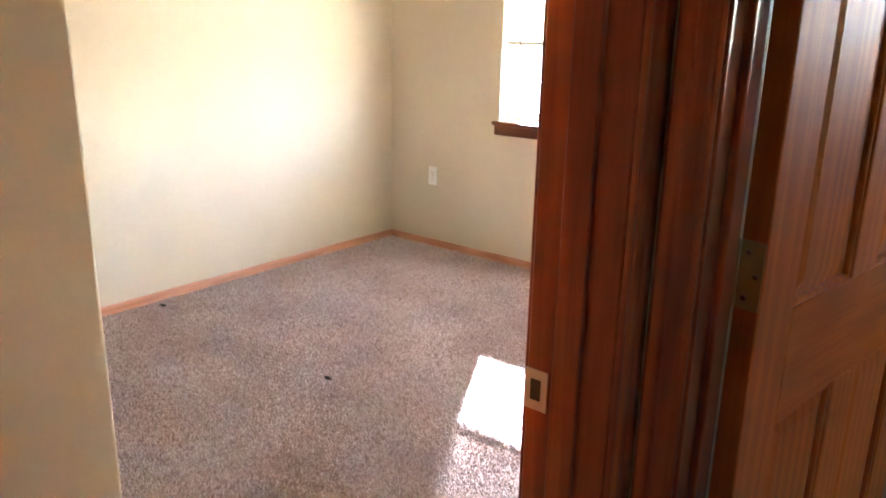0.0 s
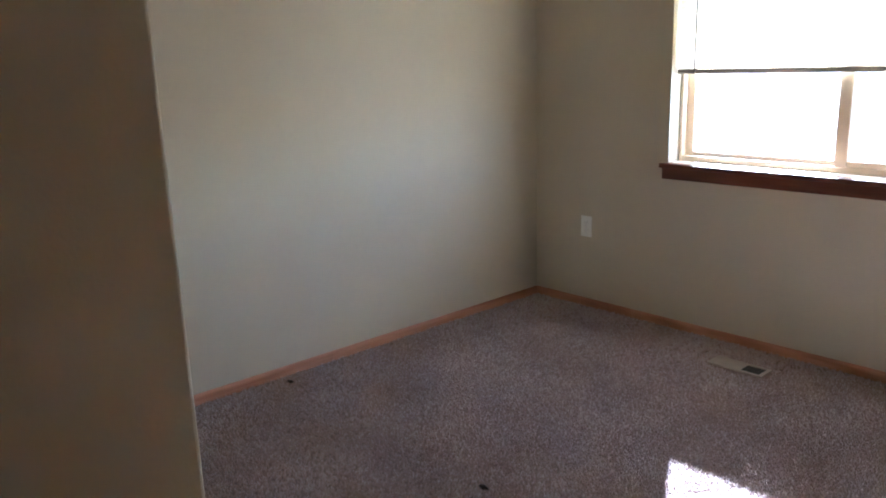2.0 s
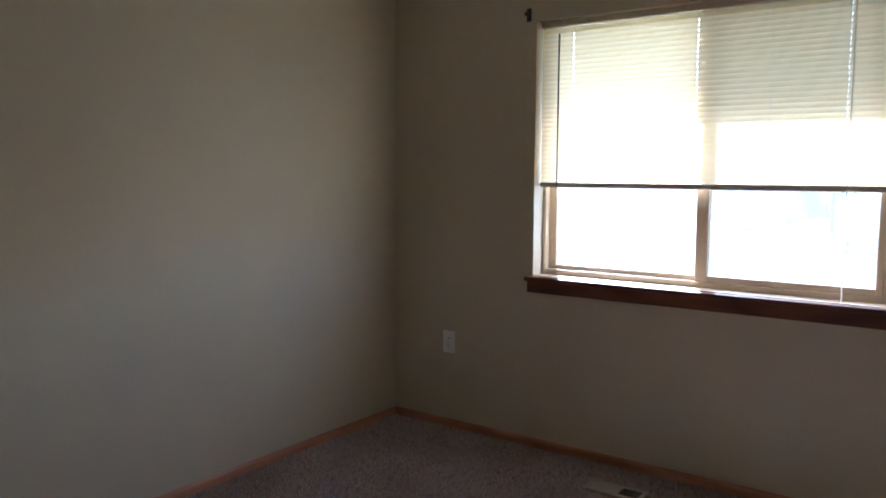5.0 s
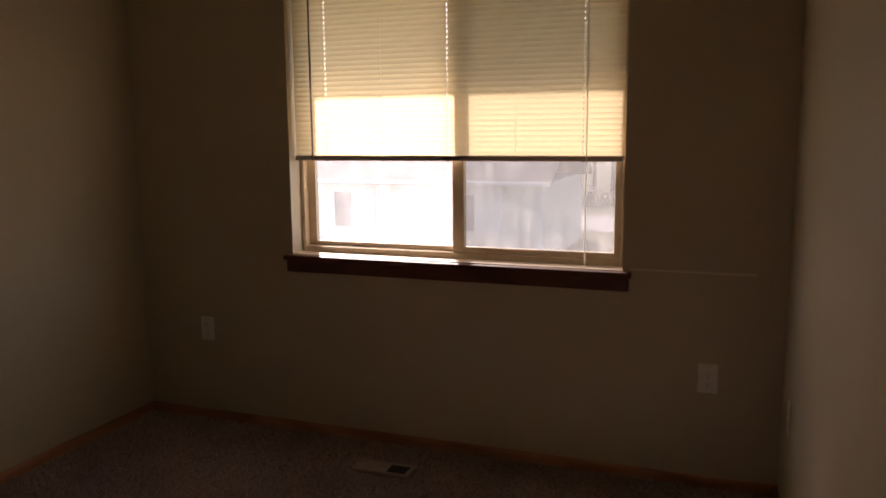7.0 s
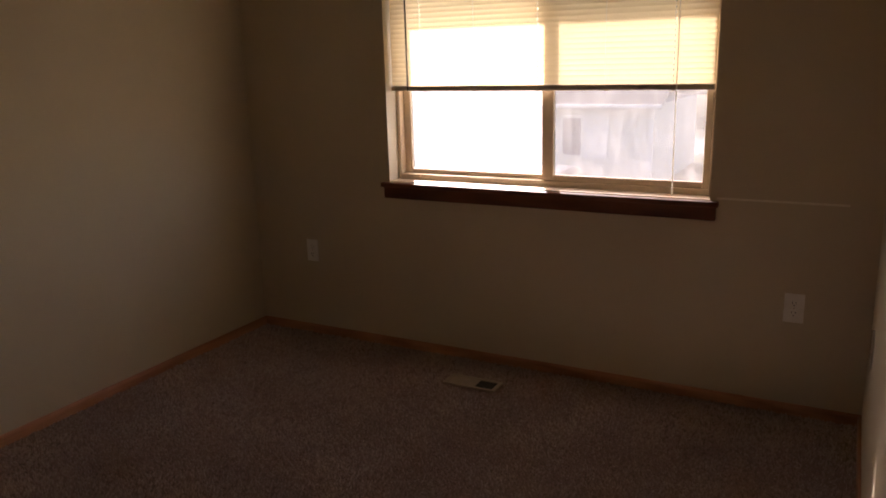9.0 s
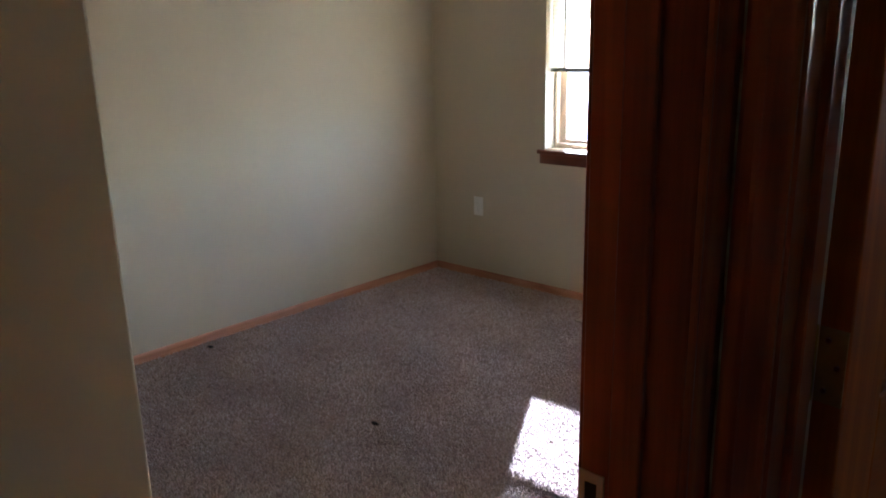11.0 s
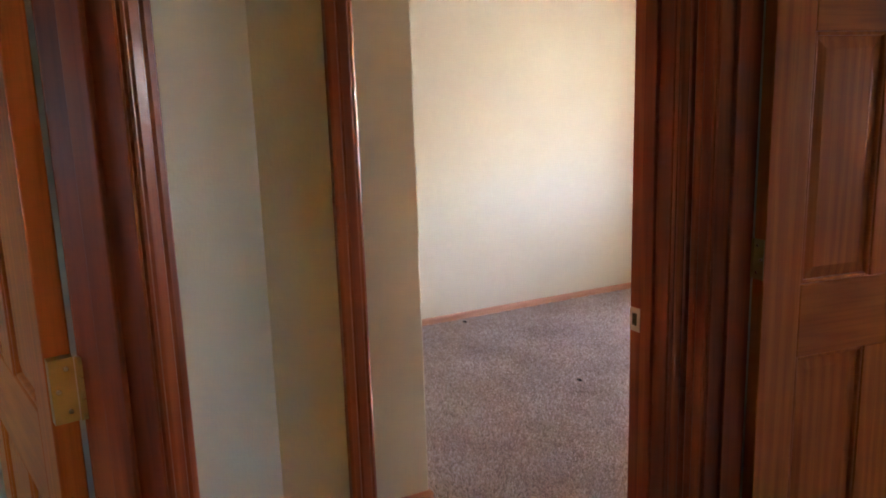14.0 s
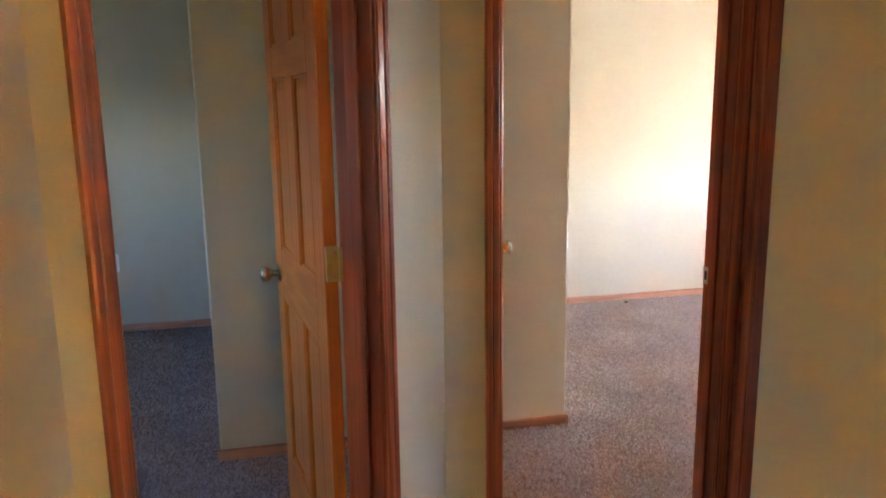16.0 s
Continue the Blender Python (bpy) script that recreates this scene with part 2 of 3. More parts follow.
def lathe(profile, n=20):
    """Turned shape: (radius, height) pairs about the z axis."""
    bm = bmesh.new()
    rings = [[bm.verts.new((r * math.cos(2 * math.pi * i / n), r * math.sin(2 * math.pi * i / n), h)) for i in range(n)] for r, h in profile]
    for a, b in zip(rings, rings[1:]):
        for i in range(n):
            bm.faces.new((a[i], a[(i + 1) % n], b[(i + 1) % n], b[i]))
    bm.faces.new(rings[0][::-1])
    bm.faces.new(rings[-1])
    return bm


def moved(bm, m):
    bm.transform(m)
    return bm


def structure(name, bm, material, label, category):
    return tagged(link(name, bm, material), label, category, kind="structure")


# ---- the plan ----
H = 2.44            # ceiling
W = 2.91            # east wall of the bedroom
HALL = 3.025        # hall face of the same wall
D1 = (-3.562, -2.855)   # bedroom doorway, along y
D3 = (3.10, 3.82)       # side doorway, along x
DOOR_H = 2.04
JT = 0.018          # jamb thickness
WX = (0.845, 2.315)
WZ = (0.825, 2.012)
ANGLED = pose(HALL, -3.737, 0, 0, 0, -45)   # x along the angled wall, y towards the hall
D2 = (0.297, 1.007)
PART_X, PART_N, PART_S = 1.955, -2.941, -4.468

structure("floor", box((-0.4, -7.3, -0.2), (10.3, 0.0, -0.012)), CARPET, "mottled taupe cut-pile carpet over the whole floor", "carpet")
structure("ceiling", box((-0.4, -7.3, H), (10.3, 0.2, H + 0.15)), CEILING, "plain white textured ceiling", "ceiling")


def holed(a, b, holes, axis):
    """A wall from corner a to b with openings (from, to, sill, head) along axis."""
    cuts = []
    at = a[axis]
    lo, hi = list(a), list(b)
    for f, t, s, h in holes:
        lo[axis], hi[axis] = at, f
        cuts.append((tuple(lo), tuple(hi)))
        if s > 0:
            l2, h2 = list(lo), list(hi)
            l2[axis], h2[axis], h2[2] = f, t, s
            cuts.append((tuple(l2), tuple(h2)))
        l3, h3 = list(lo), list(hi)
        l3[axis], h3[axis], l3[2] = f, t, h
        cuts.append((tuple(l3), tuple(h3)))
        at = t
    lo[axis], hi[axis] = at, b[axis]
    cuts.append((tuple(lo), tuple(hi)))
    return boxes(*cuts)


# unseen opening, added to light the side door leaf and the angled wall
ADDED_W3 = (3.72, 4.12, 1.26, 1.74)
structure("wall_north", holed((-0.4, 0, 0), (5.2, 0.16, H), [(*WX, *WZ), ADDED_W3], 0), WALL, "cream painted window wall with a soft orange-peel texture", "wall")
structure("wall_west", box((-0.115, PART_N, 0), (0, 0, H)), WALL, "cream painted bedroom wall catching the window light", "wall")
structure("wall_closet", box((-0.115, PART_S, 0), (PART_X, PART_N, H), 0.007, 3, True), WALL, "cream painted closet block with rounded corners", "wall")
structure("wall_between", box((PART_X, -3.76, 0), (W, -3.645, H)), WALL, "cream painted dividing wall behind the bedroom door", "wall")
structure("wall_east", holed((W, -3.736, 0), (HALL, 0, H), [(D1[0] - JT, D1[1] + JT, 0, DOOR_H + JT)], 1), WALL, "cream painted wall around the bedroom doorway", "wall")
wall_angled = structure("wall_angled", holed((-0.05, -0.115, 0), (1.125, 0, H), [(D2[0] - JT, D2[1] + JT, 0, DOOR_H + JT)], 0), WALL, "cream painted angled hall wall around a doorway", "wall")
wall_angled.matrix_world = ANGLED
structure("wall_alcove", holed((HALL, -2.80, 0), (5.2, -2.685, H), [(D3[0] - JT, D3[1] + JT, 0, DOOR_H + JT)], 0), WALL, "cream painted alcove wall around the side doorway", "wall")
structure("wall_alcove_east", box((4.20, -3.50, 0), (4.315, -2.80, H)), WALL, "cream painted short return wall", "wall")
structure("wall_hall_north", box((4.20, -3.557, 0), (5.6, -3.43, H), 0.008, 3, True), WALL, "cream painted hall wall with a rounded corner", "wall")
structure("wall_hall_south", box((3.72, -4.645, 0), (5.6, -4.53, H)), WALL, "cream painted hall wall", "wall")
structure("wall_side_room", box((5.085, -2.685, 0), (5.2, 0, H)), WALL, "cream painted wall of the side room", "wall")
# Unseen end room, added: its saturated colours tint the daylight bouncing into the hall.
BOUNCE_TAN = paint("warm_bounce_paint", (0.70, 0.42, 0.05), (0.74, 0.45, 0.06))
structure("floor_living", box((5.6, -6.1, -0.05), (10.0, 0, 0.0)), oak("warm_bounce_oak", (0.52, 0.31, 0.06), (0.58, 0.35, 0.07), (0.62, 0.38, 0.09), 0), "unseen golden floor added to bounce warm light into the hall", "floor")
structure("wall_bounce_west", boxes(((5.48, -6.1, 0), (5.6, -4.645, H)), ((5.48, -3.43, 0), (5.6, 0, H))), BOUNCE_TAN, "unseen golden wall added to bounce warm light into the hall", "wall")
structure("wall_bounce_east", box((10.0, -6.1, 0), (10.12, 0, H)), BOUNCE_TAN, "unseen golden wall added to bounce warm light into the hall", "wall")
structure("wall_bounce_south", box((5.48, -6.2, 0), (10.12, -6.1, H)), BOUNCE_TAN, "unseen golden wall added to bounce warm light into the hall", "wall")
# opening added to feed sun and sky to the unseen bounce room
structure("wall_bounce_north", holed((5.48, 0, 0), (10.12, 0.16, H), [(6.6, 8.8, 0.4, 1.9)], 0), BOUNCE_TAN, "unseen golden wall with an opening added to let sun in for the hall", "wall")
structure("wall_second_west", box((-0.22, -7.1, 0), (-0.115, PART_S + 0.1, H)), WALL, "cream painted wall of the second bedroom", "wall")
# unseen opening, placed so daylight reaches the west wall but misses the hall
structure("wall_second_south", holed((-0.22, -7.2, 0), (4.0, -7.1, H), [(2.0, 2.5, 1.0, 1.65)], 0), WALL, "cream painted south wall of the second bedroom with an unseen opening added for daylight", "wall")
structure("wall_second_east", box((3.86, -7.1, 0), (4.0, -4.645, H)), WALL, "cream painted east wall of the second bedroom", "wall")

for ob in scene.objects:
    if ob.name.startswith("wall_"):
        for v in ob.data.vertices:
            if abs(v.co.z) < 1e-5:
                v.co.z = -0.15   # walls run down past the carpet

# ---- baseboards ----
BASE_PROFILE = [(0, 0), (0.012, 0), (0.012, 0.034), (0.010, 0.041), (0.006, 0.046), (0, 0.047)]


def baseboard(x0, y0, x1, y1, side):
    """A skirting from one floor point to another; side +1 when the room lies to the left of that way."""
    a, b = Vector((x0, y0, 0)), Vector((x1, y1, 0))
    d = (b - a).normalized()
    n = Vector((-d.y, d.x, 0)) * side
    bm = extrude_profile(BASE_PROFILE, (b - a).length)
    m = Matrix(((n.x, 0, d.x, a.x), (n.y, 0, d.y, a.y), (0, 1, 0, -0.012), (0, 0, 0, 1)))
    moved(bm, m)
    ob = structure("baseboard", bm, BASE_X if abs(d.x) > abs(d.y) else BASE_Y, "narrow oak baseboard along the carpet", "baseboard")
    return ob


baseboard(0, -0.012, 0, PART_N, 1)
baseboard(0, 0, W, 0, -1)
baseboard(W, 0, W, D1[1] + 0.06, -1)
baseboard(0.012, PART_N, PART_X + 0.012, PART_N, 1)
baseboard(PART_X, PART_N, PART_X, -3.645, 1)
baseboard(PART_X + 0.012, -3.645, W, -3.645, 1)
baseboard(PART_X, -3.76, PART_X, PART_S - 0.012, 1)
baseboard(PART_X, PART_S, -0.115, PART_S, 1)
baseboard(-0.115, PART_S - 0.012, -0.115, -7.1, 1)
baseboard(4.20, -2.80, 4.20, -3.569, -1)
baseboard(4.20, -3.557, 5.6, -3.557, -1)
baseboard(3.80, -4.53, 5.6, -4.53, 1)
baseboard(HALL, -3.64, HALL, -3.737, 1)
baseboard(D3[1] + 0.07, -2.685, 5.085, -2.685, 1)
baseboard(5.085, -2.685, 5.085, 0, 1)
baseboard(HALL, 0, 5.085, 0, -1)
baseboard(HALL, -2.685, HALL, 0, -1)

# ---- door frames ----
CW = 0.053
CASING = [(0.004, 0), (0.004, 0.007), (0.007, 0.0095), (0.011, 0.0085), (0.015, 0.011), (0.030, 0.0135), (0.033, 0.012),
          (0.037, 0.0155), (0.048, 0.0165), (CW, 0.014), (CW, 0)]


def door_frame(name, m, width, label, trims=(CW, CW), hinge_left=True):
    """Frame for an opening whose left jamb face stands at x 0 and right one at width; the hall lies at y > 0, the wall runs back to y -0.115."""
    t = thing(name, m, label, "door frame", kind="structure")
    for nm, x0, x1 in (("jamb", -JT, 0), ("jamb", width, width + JT)):
        part(nm, box((x0, -0.117, 0), (x1, 0.002, DOOR_H + JT), 0.002, 1), TRIM_Z, t)
    part("head_jamb", box((0, -0.117, DOOR_H), (width, 0.002, DOOR_H + JT)), TRIM_X, t)
    s0, s1 = -0.075, -0.038
    for x0, x1 in ((0, 0.011), (width - 0.011, width)):
        part("stop", box((x0, s0, 0), (x1, s1, DOOR_H - 0.011), 0.002, 1), TRIM_Z, t)
    part("stop", box((0, s0, DOOR_H - 0.011), (width, s1, DOOR_H), 0.002, 1), TRIM_X, t)
    for face, sgn in ((0.0, 1), (-0.115, -1)):
        for left in (True, False):
            w = trims[0 if left else 1] if sgn > 0 else CW
            prof = [(min(x, w), y) for x, y in CASING]
            bm = extrude_profile(prof, DOOR_H + CW)
            k = -1 if left else 1
            for v in bm.verts:
                v.co = Vector(((0 if left else width) + k * v.co.x, face + sgn * v.co.y, v.co.z))
            part("casing", bm, TRIM_Z, t)
        bm = extrude_profile(CASING, width)
        for v in bm.verts:
            v.co = Vector((v.co.z, face + sgn * v.co.y, DOOR_H + v.co.x))
        part("head_casing", bm, TRIM_X, t)
    # strike plate on the closing side
    k = 1 if hinge_left else -1
    sx = width if hinge_left else 0
    plate = part("strike_plate", boxes(((sx, -0.118, 0.872), (sx - k * 0.002, -0.085, 0.885)), ((sx, -0.118, 0.915), (sx - k * 0.002, -0.085, 0.928)),
                                       ((sx, -0.118, 0.885), (sx - k * 0.002, -0.110, 0.915)), ((sx, -0.094, 0.885), (sx - k * 0.002, -0.085, 0.915))), STRIKE, t, "worn metal strike plate")
    part("latch_hole", box((sx + k * 0.001, -0.110, 0.885), (sx - k * 0.0012, -0.094, 0.915)), SLOT, plate)
    return t


door_frame("door_frame", pose(HALL, D1[1], 0, 0, 0, -90), D1[1] - D1[0], "stained oak bedroom door frame with moulded casing", (CW - 0.001, CW), False)
door_frame("door_frame", ANGLED @ pose(D2[0], 0, 0), D2[1] - D2[0], "stained oak door frame in the angled hall wall", (CW, CW), True)
door_frame("door_frame", pose(D3[1], -2.80, 0, 0, 0, 180), D3[1] - D3[0], "stained oak door frame of the side room", (CW, CW), False)

# ---- six-panel doors ----
LEAF_H, LEAF_T = 2.025, 0.035


def raised_panel(x0, x1, z0, z1):
    """A field raised on both faces with sloping margins."""
    bm = bmesh.new()
    d = 0.036
    for s in (-1, 1):
        lo = [bm.verts.new((x, s * 0.0035, z)) for x, z in ((x0, z0), (x1, z0), (x1, z1), (x0, z1))]
        hi = [bm.verts.new((x, s * 0.0115, z)) for x, z in ((x0 + d, z0 + d), (x1 - d, z0 + d), (x1 - d, z1 - d), (x0 + d, z1 - d))]
        bm.faces.new(hi)
        for k in range(4):
            bm.faces.new((lo[k], lo[(k + 1) % 4], hi[(k + 1) % 4], hi[k]))
    vs = list(bm.verts)
    for k in range(4):
        bm.faces.new((vs[k], vs[(k + 1) % 4], vs[8 + (k + 1) % 4], vs[8 + k]))
    return bm


def knob_set(parent, x, z, y):
    for s in (-1, 1):
        turn = Matrix.Translation((x, y + s * LEAF_T / 2, z)) @ pose(0, 0, 0, -90 * s)
        rose = part("rosette", moved(lathe([(0.030, 0), (0.031, 0.003), (0.026, 0.007), (0.014, 0.010)], 24), turn), NICKEL, parent, "round satin nickel rosette", True)
        part("knob", moved(lathe([(0.011, 0.008), (0.010, 0.026), (0.017, 0.033), (0.025, 0.042), (0.0275, 0.052), (0.024, 0.061), (0.013, 0.066), (0.001, 0.067)], 24), turn), NICKEL, rose, "polished nickel door knob", True)


def hinge(parent, z, flip, gap):
    """Butt hinge at the pin line, its leaf across the gap to the door's edge."""
    k = -1 if flip else 1
    h = part("hinge", box((-0.001, -k * 0.002, z - 0.045), (gap + 0.0005, -k * 0.033, z + 0.045)), BRASS, parent, "aged brass butt hinge")
    for i in range(3):
        part("knuckle", moved(lathe([(0.006, 0), (0.006, 0.028)], 12), Matrix.Translation((-0.001, k * 0.006, z - 0.044 + 0.0298 * i))), BRASS, h, smooth=True)
    for i in range(3):
        part("screw", moved(lathe([(0.004, 0), (0.003, 0.0012)], 8), Matrix.Translation((-0.001, -k * (0.012 + 0.012 * (i % 2)), z - 0.03 + 0.03 * i)) @ pose(0, 0, 0, 0, -90)), NICKEL, h)
    jamb_leaf = part("jamb_leaf", box((-0.0045, k * 0.002, z - 0.045), (-0.0025, -k * 0.001, z + 0.045)), BRASS, h)
    return h, jamb_leaf


def door(name, m, width, label, flip=False, gap=0.003):
    """A leaf hung at the origin along x; its back lies at y 0 beside the pin, its thickness towards -y, or +y if flipped."""
    t = thing(name, m, label, "door", kind="structure")
    yc = LEAF_T / 2 * (1 if flip else -1)
    w = width - 0.006
    x0 = gap
    st = 0.105
    mid = (w - 2 * st - 0.10) / 2
    cols = [(x0 + st, x0 + st + mid), (x0 + st + mid + 0.10, x0 + w - st)]
    rails = [(0.012, 0.25), (0.82, 0.99), (1.535, 1.63), (1.915, LEAF_H + 0.01)]
    at = Matrix.Translation((0, yc, 0))
    hy = LEAF_T / 2
    for a, b in ((x0, x0 + st), (x0 + w - st, x0 + w)):
        part("stile", moved(box((a, -hy, 0.012), (b, hy, LEAF_H + 0.01), 0.003, 2), at), OAK_Z, t)
    for a, b in rails:
        part("rail", moved(box((x0 + st, -hy, a), (x0 + w - st, hy, b), 0.003, 2), at), OAK_X, t)
    for (a, b), (c, d) in zip(rails, rails[1:]):
        part("mullion", moved(box((cols[0][1], -hy, b), (cols[1][0], hy, c), 0.003, 2), at), OAK_Z, t)
        for p, q in cols:
            part("panel", moved(raised_panel(p, q, b, c), at), OAK_Z, t)
            for s in (-1, 1):
                bm = bmesh.new()
                g = 0.009
                for u0, u1, v0, v1 in ((p, p + g, b, c), (q - g, q, b, c), (p + g, q - g, b, b + g), (p + g, q - g, c - g, c)):
                    add_box(bm, (u0, s * 0.0025, v0), (u1, s * 0.0145, v1), 0.003, 2)
                part("sticking", moved(bm, at), OAK_Z, t)
    part("latch", moved(box((x0 + w, -0.006, 0.89), (x0 + w + 0.008, 0.006, 0.91), 0.002, 1), at), NICKEL, t, "brass-coloured latch bolt")
    knob_set(t, x0 + w - 0.06, 0.90, yc)
    for z in (0.28, 1.055, 1.83):
        hinge(t, z, flip, gap)
    return t


door("door_1", pose(W - 0.006, D1[0] + 0.002, 0, 0, 0, 166), D1[1] - D1[0], "six-panel stained oak door standing open into the bedroom")
door("door_2", ANGLED @ pose(D2[0] + 0.002, -0.121, 0, 0, 0, -125), D2[1] - D2[0], "six-panel stained oak door standing open into the second bedroom", True, 0.017)
door("door_3", pose(D3[0] + 0.0005, -2.679, 0, 0, 0, 82), D3[1] - D3[0], "six-panel stained oak door standing open into the side room", False, 0.0)

# ---- bedroom window ----
def window(name, m, width, z0, z1, label):
    """A vinyl slider set in an opening from x 0 to width; the room lies at y < 0, the frame stands at y 0.085 to 0.15."""
    t = thing(name, m, label, "window", kind="structure")
    f = 0.020
    y0, y1 = 0.085, 0.150
    part("frame", box((0.002, y0, z0 + 0.002), (f, y1, z1 - 0.002), 0.003, 1), VINYL, t)
    part("frame", box((width - f, y0, z0 + 0.002), (width - 0.002, y1, z1 - 0.002), 0.003, 1), VINYL, t)
    part("frame", box((f, y0, z0 + 0.002), (width - f, y1, z0 + 0.030), 0.003, 1), VINYL, t)
    part("frame", box((f, y0, z1 - f), (width - f, y1, z1 - 0.002), 0.003, 1), VINYL, t)
    def sash(x0, x1, ya, yb, left, right, low):
        za, zb = z0 + 0.030, z1 - f
        h = part("sash", box((x0, ya, za), (x0 + left, yb, zb), 0.003, 1), VINYL, t, "almond vinyl sash")
        part("sash_stile", box((x1 - right, ya, za), (x1, yb, zb), 0.003, 1), VINYL, h)
        part("sash_rail", box((x0 + left, ya, za), (x1 - right, yb, za + low), 0.003, 1), VINYL, h)
        part("sash_rail", box((x0 + left, ya, zb - low), (x1 - right, yb, zb), 0.003, 1), VINYL, h)
        ym = (ya + yb) / 2
        p = part("pane", box((x0 + left - 0.004, ym - 0.003, za + low - 0.004), (x1 - right + 0.004, ym + 0.003, zb - low + 0.004)), GLASS, h, "clear window pane, slightly dusty")
        p.visible_shadow = False
        return (x0 + left, x1 - right, za + low, zb - low)

    half = width / 2
    sash(f, half + 0.03, 0.120, 0.145, 0.040, 0.030, 0.022)
    _, _, c, d = sash(half + 0.002, width - f, 0.090, 0.116, 0.054, 0.028, 0.026)
    part("insect_screen", box((half + 0.03, 0.1515, c - 0.02), (width - f, 0.1525, d + 0.02)), SCREEN, t, "fine grey insect screen")
    return t


window("window_1", pose(WX[0], 0, 0), WX[1] - WX[0], *WZ, "almond vinyl sliding window in a drywall recess")
sill = thing("window_sill", pose(0, 0, 0), "dark brown oak window stool and apron below the window", "window sill", kind="structure")
part("stool", box((WX[0] - 0.035, -0.030, 0.803), (WX[1] + 0.035, 0.0, 0.825), 0.004, 2), SILL_OAK, sill)
part("stool_inset", box((WX[0], 0.0, 0.8255), (WX[1], 0.088, 0.829)), VINYL, sill, "almond sill board inside the recess")
part("apron", box((WX[0] - 0.025, -0.016, 0.748), (WX[1] + 0.025, 0.0, 0.803), 0.004, 2), SILL_OAK, sill)

# ---- mini blind ----
blind = thing("mini_blind", pose(WX[0], 0.045, 0), "off-white mini blind half lowered in the window, slats closed", "blind")
BW = WX[1] - WX[0]
part("head_rail", box((0.008, -0.014, WZ[1] - 0.028), (BW - 0.008, 0.014, WZ[1] - 0.002), 0.003, 1), RAIL, blind)
BOT = 1.262
part("bottom_rail", box((0.010, -0.013, BOT - 0.014), (BW - 0.010, 0.013, BOT + 0.010), 0.004, 2), RAIL, blind, "tan bottom rail of the blind")


CORDS = (0.17, 0.44, 0.735, 1.03, 1.30)


def slat_mesh():
    """A crowned slat with three routing holes."""
    bm = bmesh.new()
    n = 6
    ang = radians(72)
    xs = [0.012]
    for c in CORDS[::2]:
        xs += [c - 0.0015, c + 0.0015]
    xs.append(BW - 0.012)
    grid = []
    for x in xs:
        col = []
        for i in range(n + 1):
            u = i / n - 0.5
            a, b = 0.0276 * u, 0.0024 * (1 - (2 * u) ** 2)
            col.append(bm.verts.new((x, a * math.cos(ang) + b * math.sin(ang) * -1, a * math.sin(ang) + b * math.cos(ang))))
        grid.append(col)
    for k in range(len(xs) - 1):
        for i in range(n):
            if k % 2 and i in (2, 3):
                continue
            bm.faces.new((grid[k][i], grid[k][i + 1], grid[k + 1][i + 1], grid[k + 1][i]))
    me = bpy.data.meshes.new("slat")
    bm.to_mesh(me)
    bm.free()
    me.materials.append(SLAT)
    for p in me.polygons:
        p.use_smooth = True
    return me


SLAT_MESH = slat_mesh()
z = BOT + 0.0185
while z < WZ[1] - 0.036:
    o = new("slat", SLAT_MESH)
    o.parent = blind
    o.location = (0, 0, z)
    o.rotation_euler = (0, random.uniform(-0.0003, 0.0003), 0)
    z += 0.0215
for x in CORDS:
    part("ladder_cord", box((x - 0.0008, -0.0135, BOT), (x + 0.0008, -0.012, WZ[1] - 0.03)), CORD, blind)
    part("cord_button", moved(lathe([(0.006, 0), (0.005, 0.006)], 10), Matrix.Translation((x, -0.002, BOT - 0.018))), CORD, blind)
part("tilt_wand", moved(lathe([(0.004, 0), (0.004, 0.70)], 8), Matrix.Translation((0.105, -0.022, BOT - 0.012))), WAND, blind, "thin clear tilt wand, coloured dark as seen against the light")
cord = part("lift_cord", moved(lathe([(0.0024, 0), (0.0024, 1.33)], 6), Matrix.Translation((1.318, -0.024, 0.655))), CORD, blind, "long white lift cord")
part("tassel", moved(lathe([(0.003, 0.03), (0.007, 0.008), (0.006, 0)], 10), Matrix.Translation((1.318, -0.024, 0.628))), CORD, cord)
rod = thing("rod_bracket", pose(WX[0] - 0.04, -0.002, 2.045), "small black curtain rod bracket above the window", "bracket")
part("plate", box((-0.012, -0.004, -0.03), (0.012, 0.002, 0.03), 0.002, 1), IRON, rod)
part("arm", box((-0.006, -0.035, -0.008), (0.006, -0.004, 0.008), 0.002, 1), IRON, rod)


# ---- outlets and register ----
def outlet(m):
    t = thing("wall_outlet", m, "white duplex power outlet with a plastic cover plate", "outlet", "wall outlets")
    part("cover_plate", box((-0.036, -0.006, -0.058), (0.036, 0.0, 0.058), 0.003, 2), PLATE, t)
    for s in (-1, 1):
        bm = lathe([(0.017, 0), (0.017, 0.002)], 20)
        sock = part("socket", moved(bm, Matrix.Translation((0, -0.0055, s * 0.0195)) @ pose(0, 0, 0, 90)), PLATE, t)
        for dx in (-0.0065, 0.0065):
            part("slot", box((dx - 0.001, -0.0079, s * 0.0195 - 0.001), (dx + 0.001, -0.0074, s * 0.0195 + 0.007)), SLOT, sock)
        part("ground_hole", box((-0.002, -0.0079, s * 0.0195 - 0.010), (0.002, -0.0074, s * 0.0195 - 0.006)), SLOT, sock)
    part("screw", moved(lathe([(0.003, 0), (0.0025, 0.001)], 8), Matrix.Translation((0, -0.006, 0)) @ pose(0, 0, 0, 90)), NICKEL, t)
    return t


first_outlet = outlet(pose(0.358, 0, 0.443))
copy_thing(first_outlet, pose(2.645, 0, 0.428))
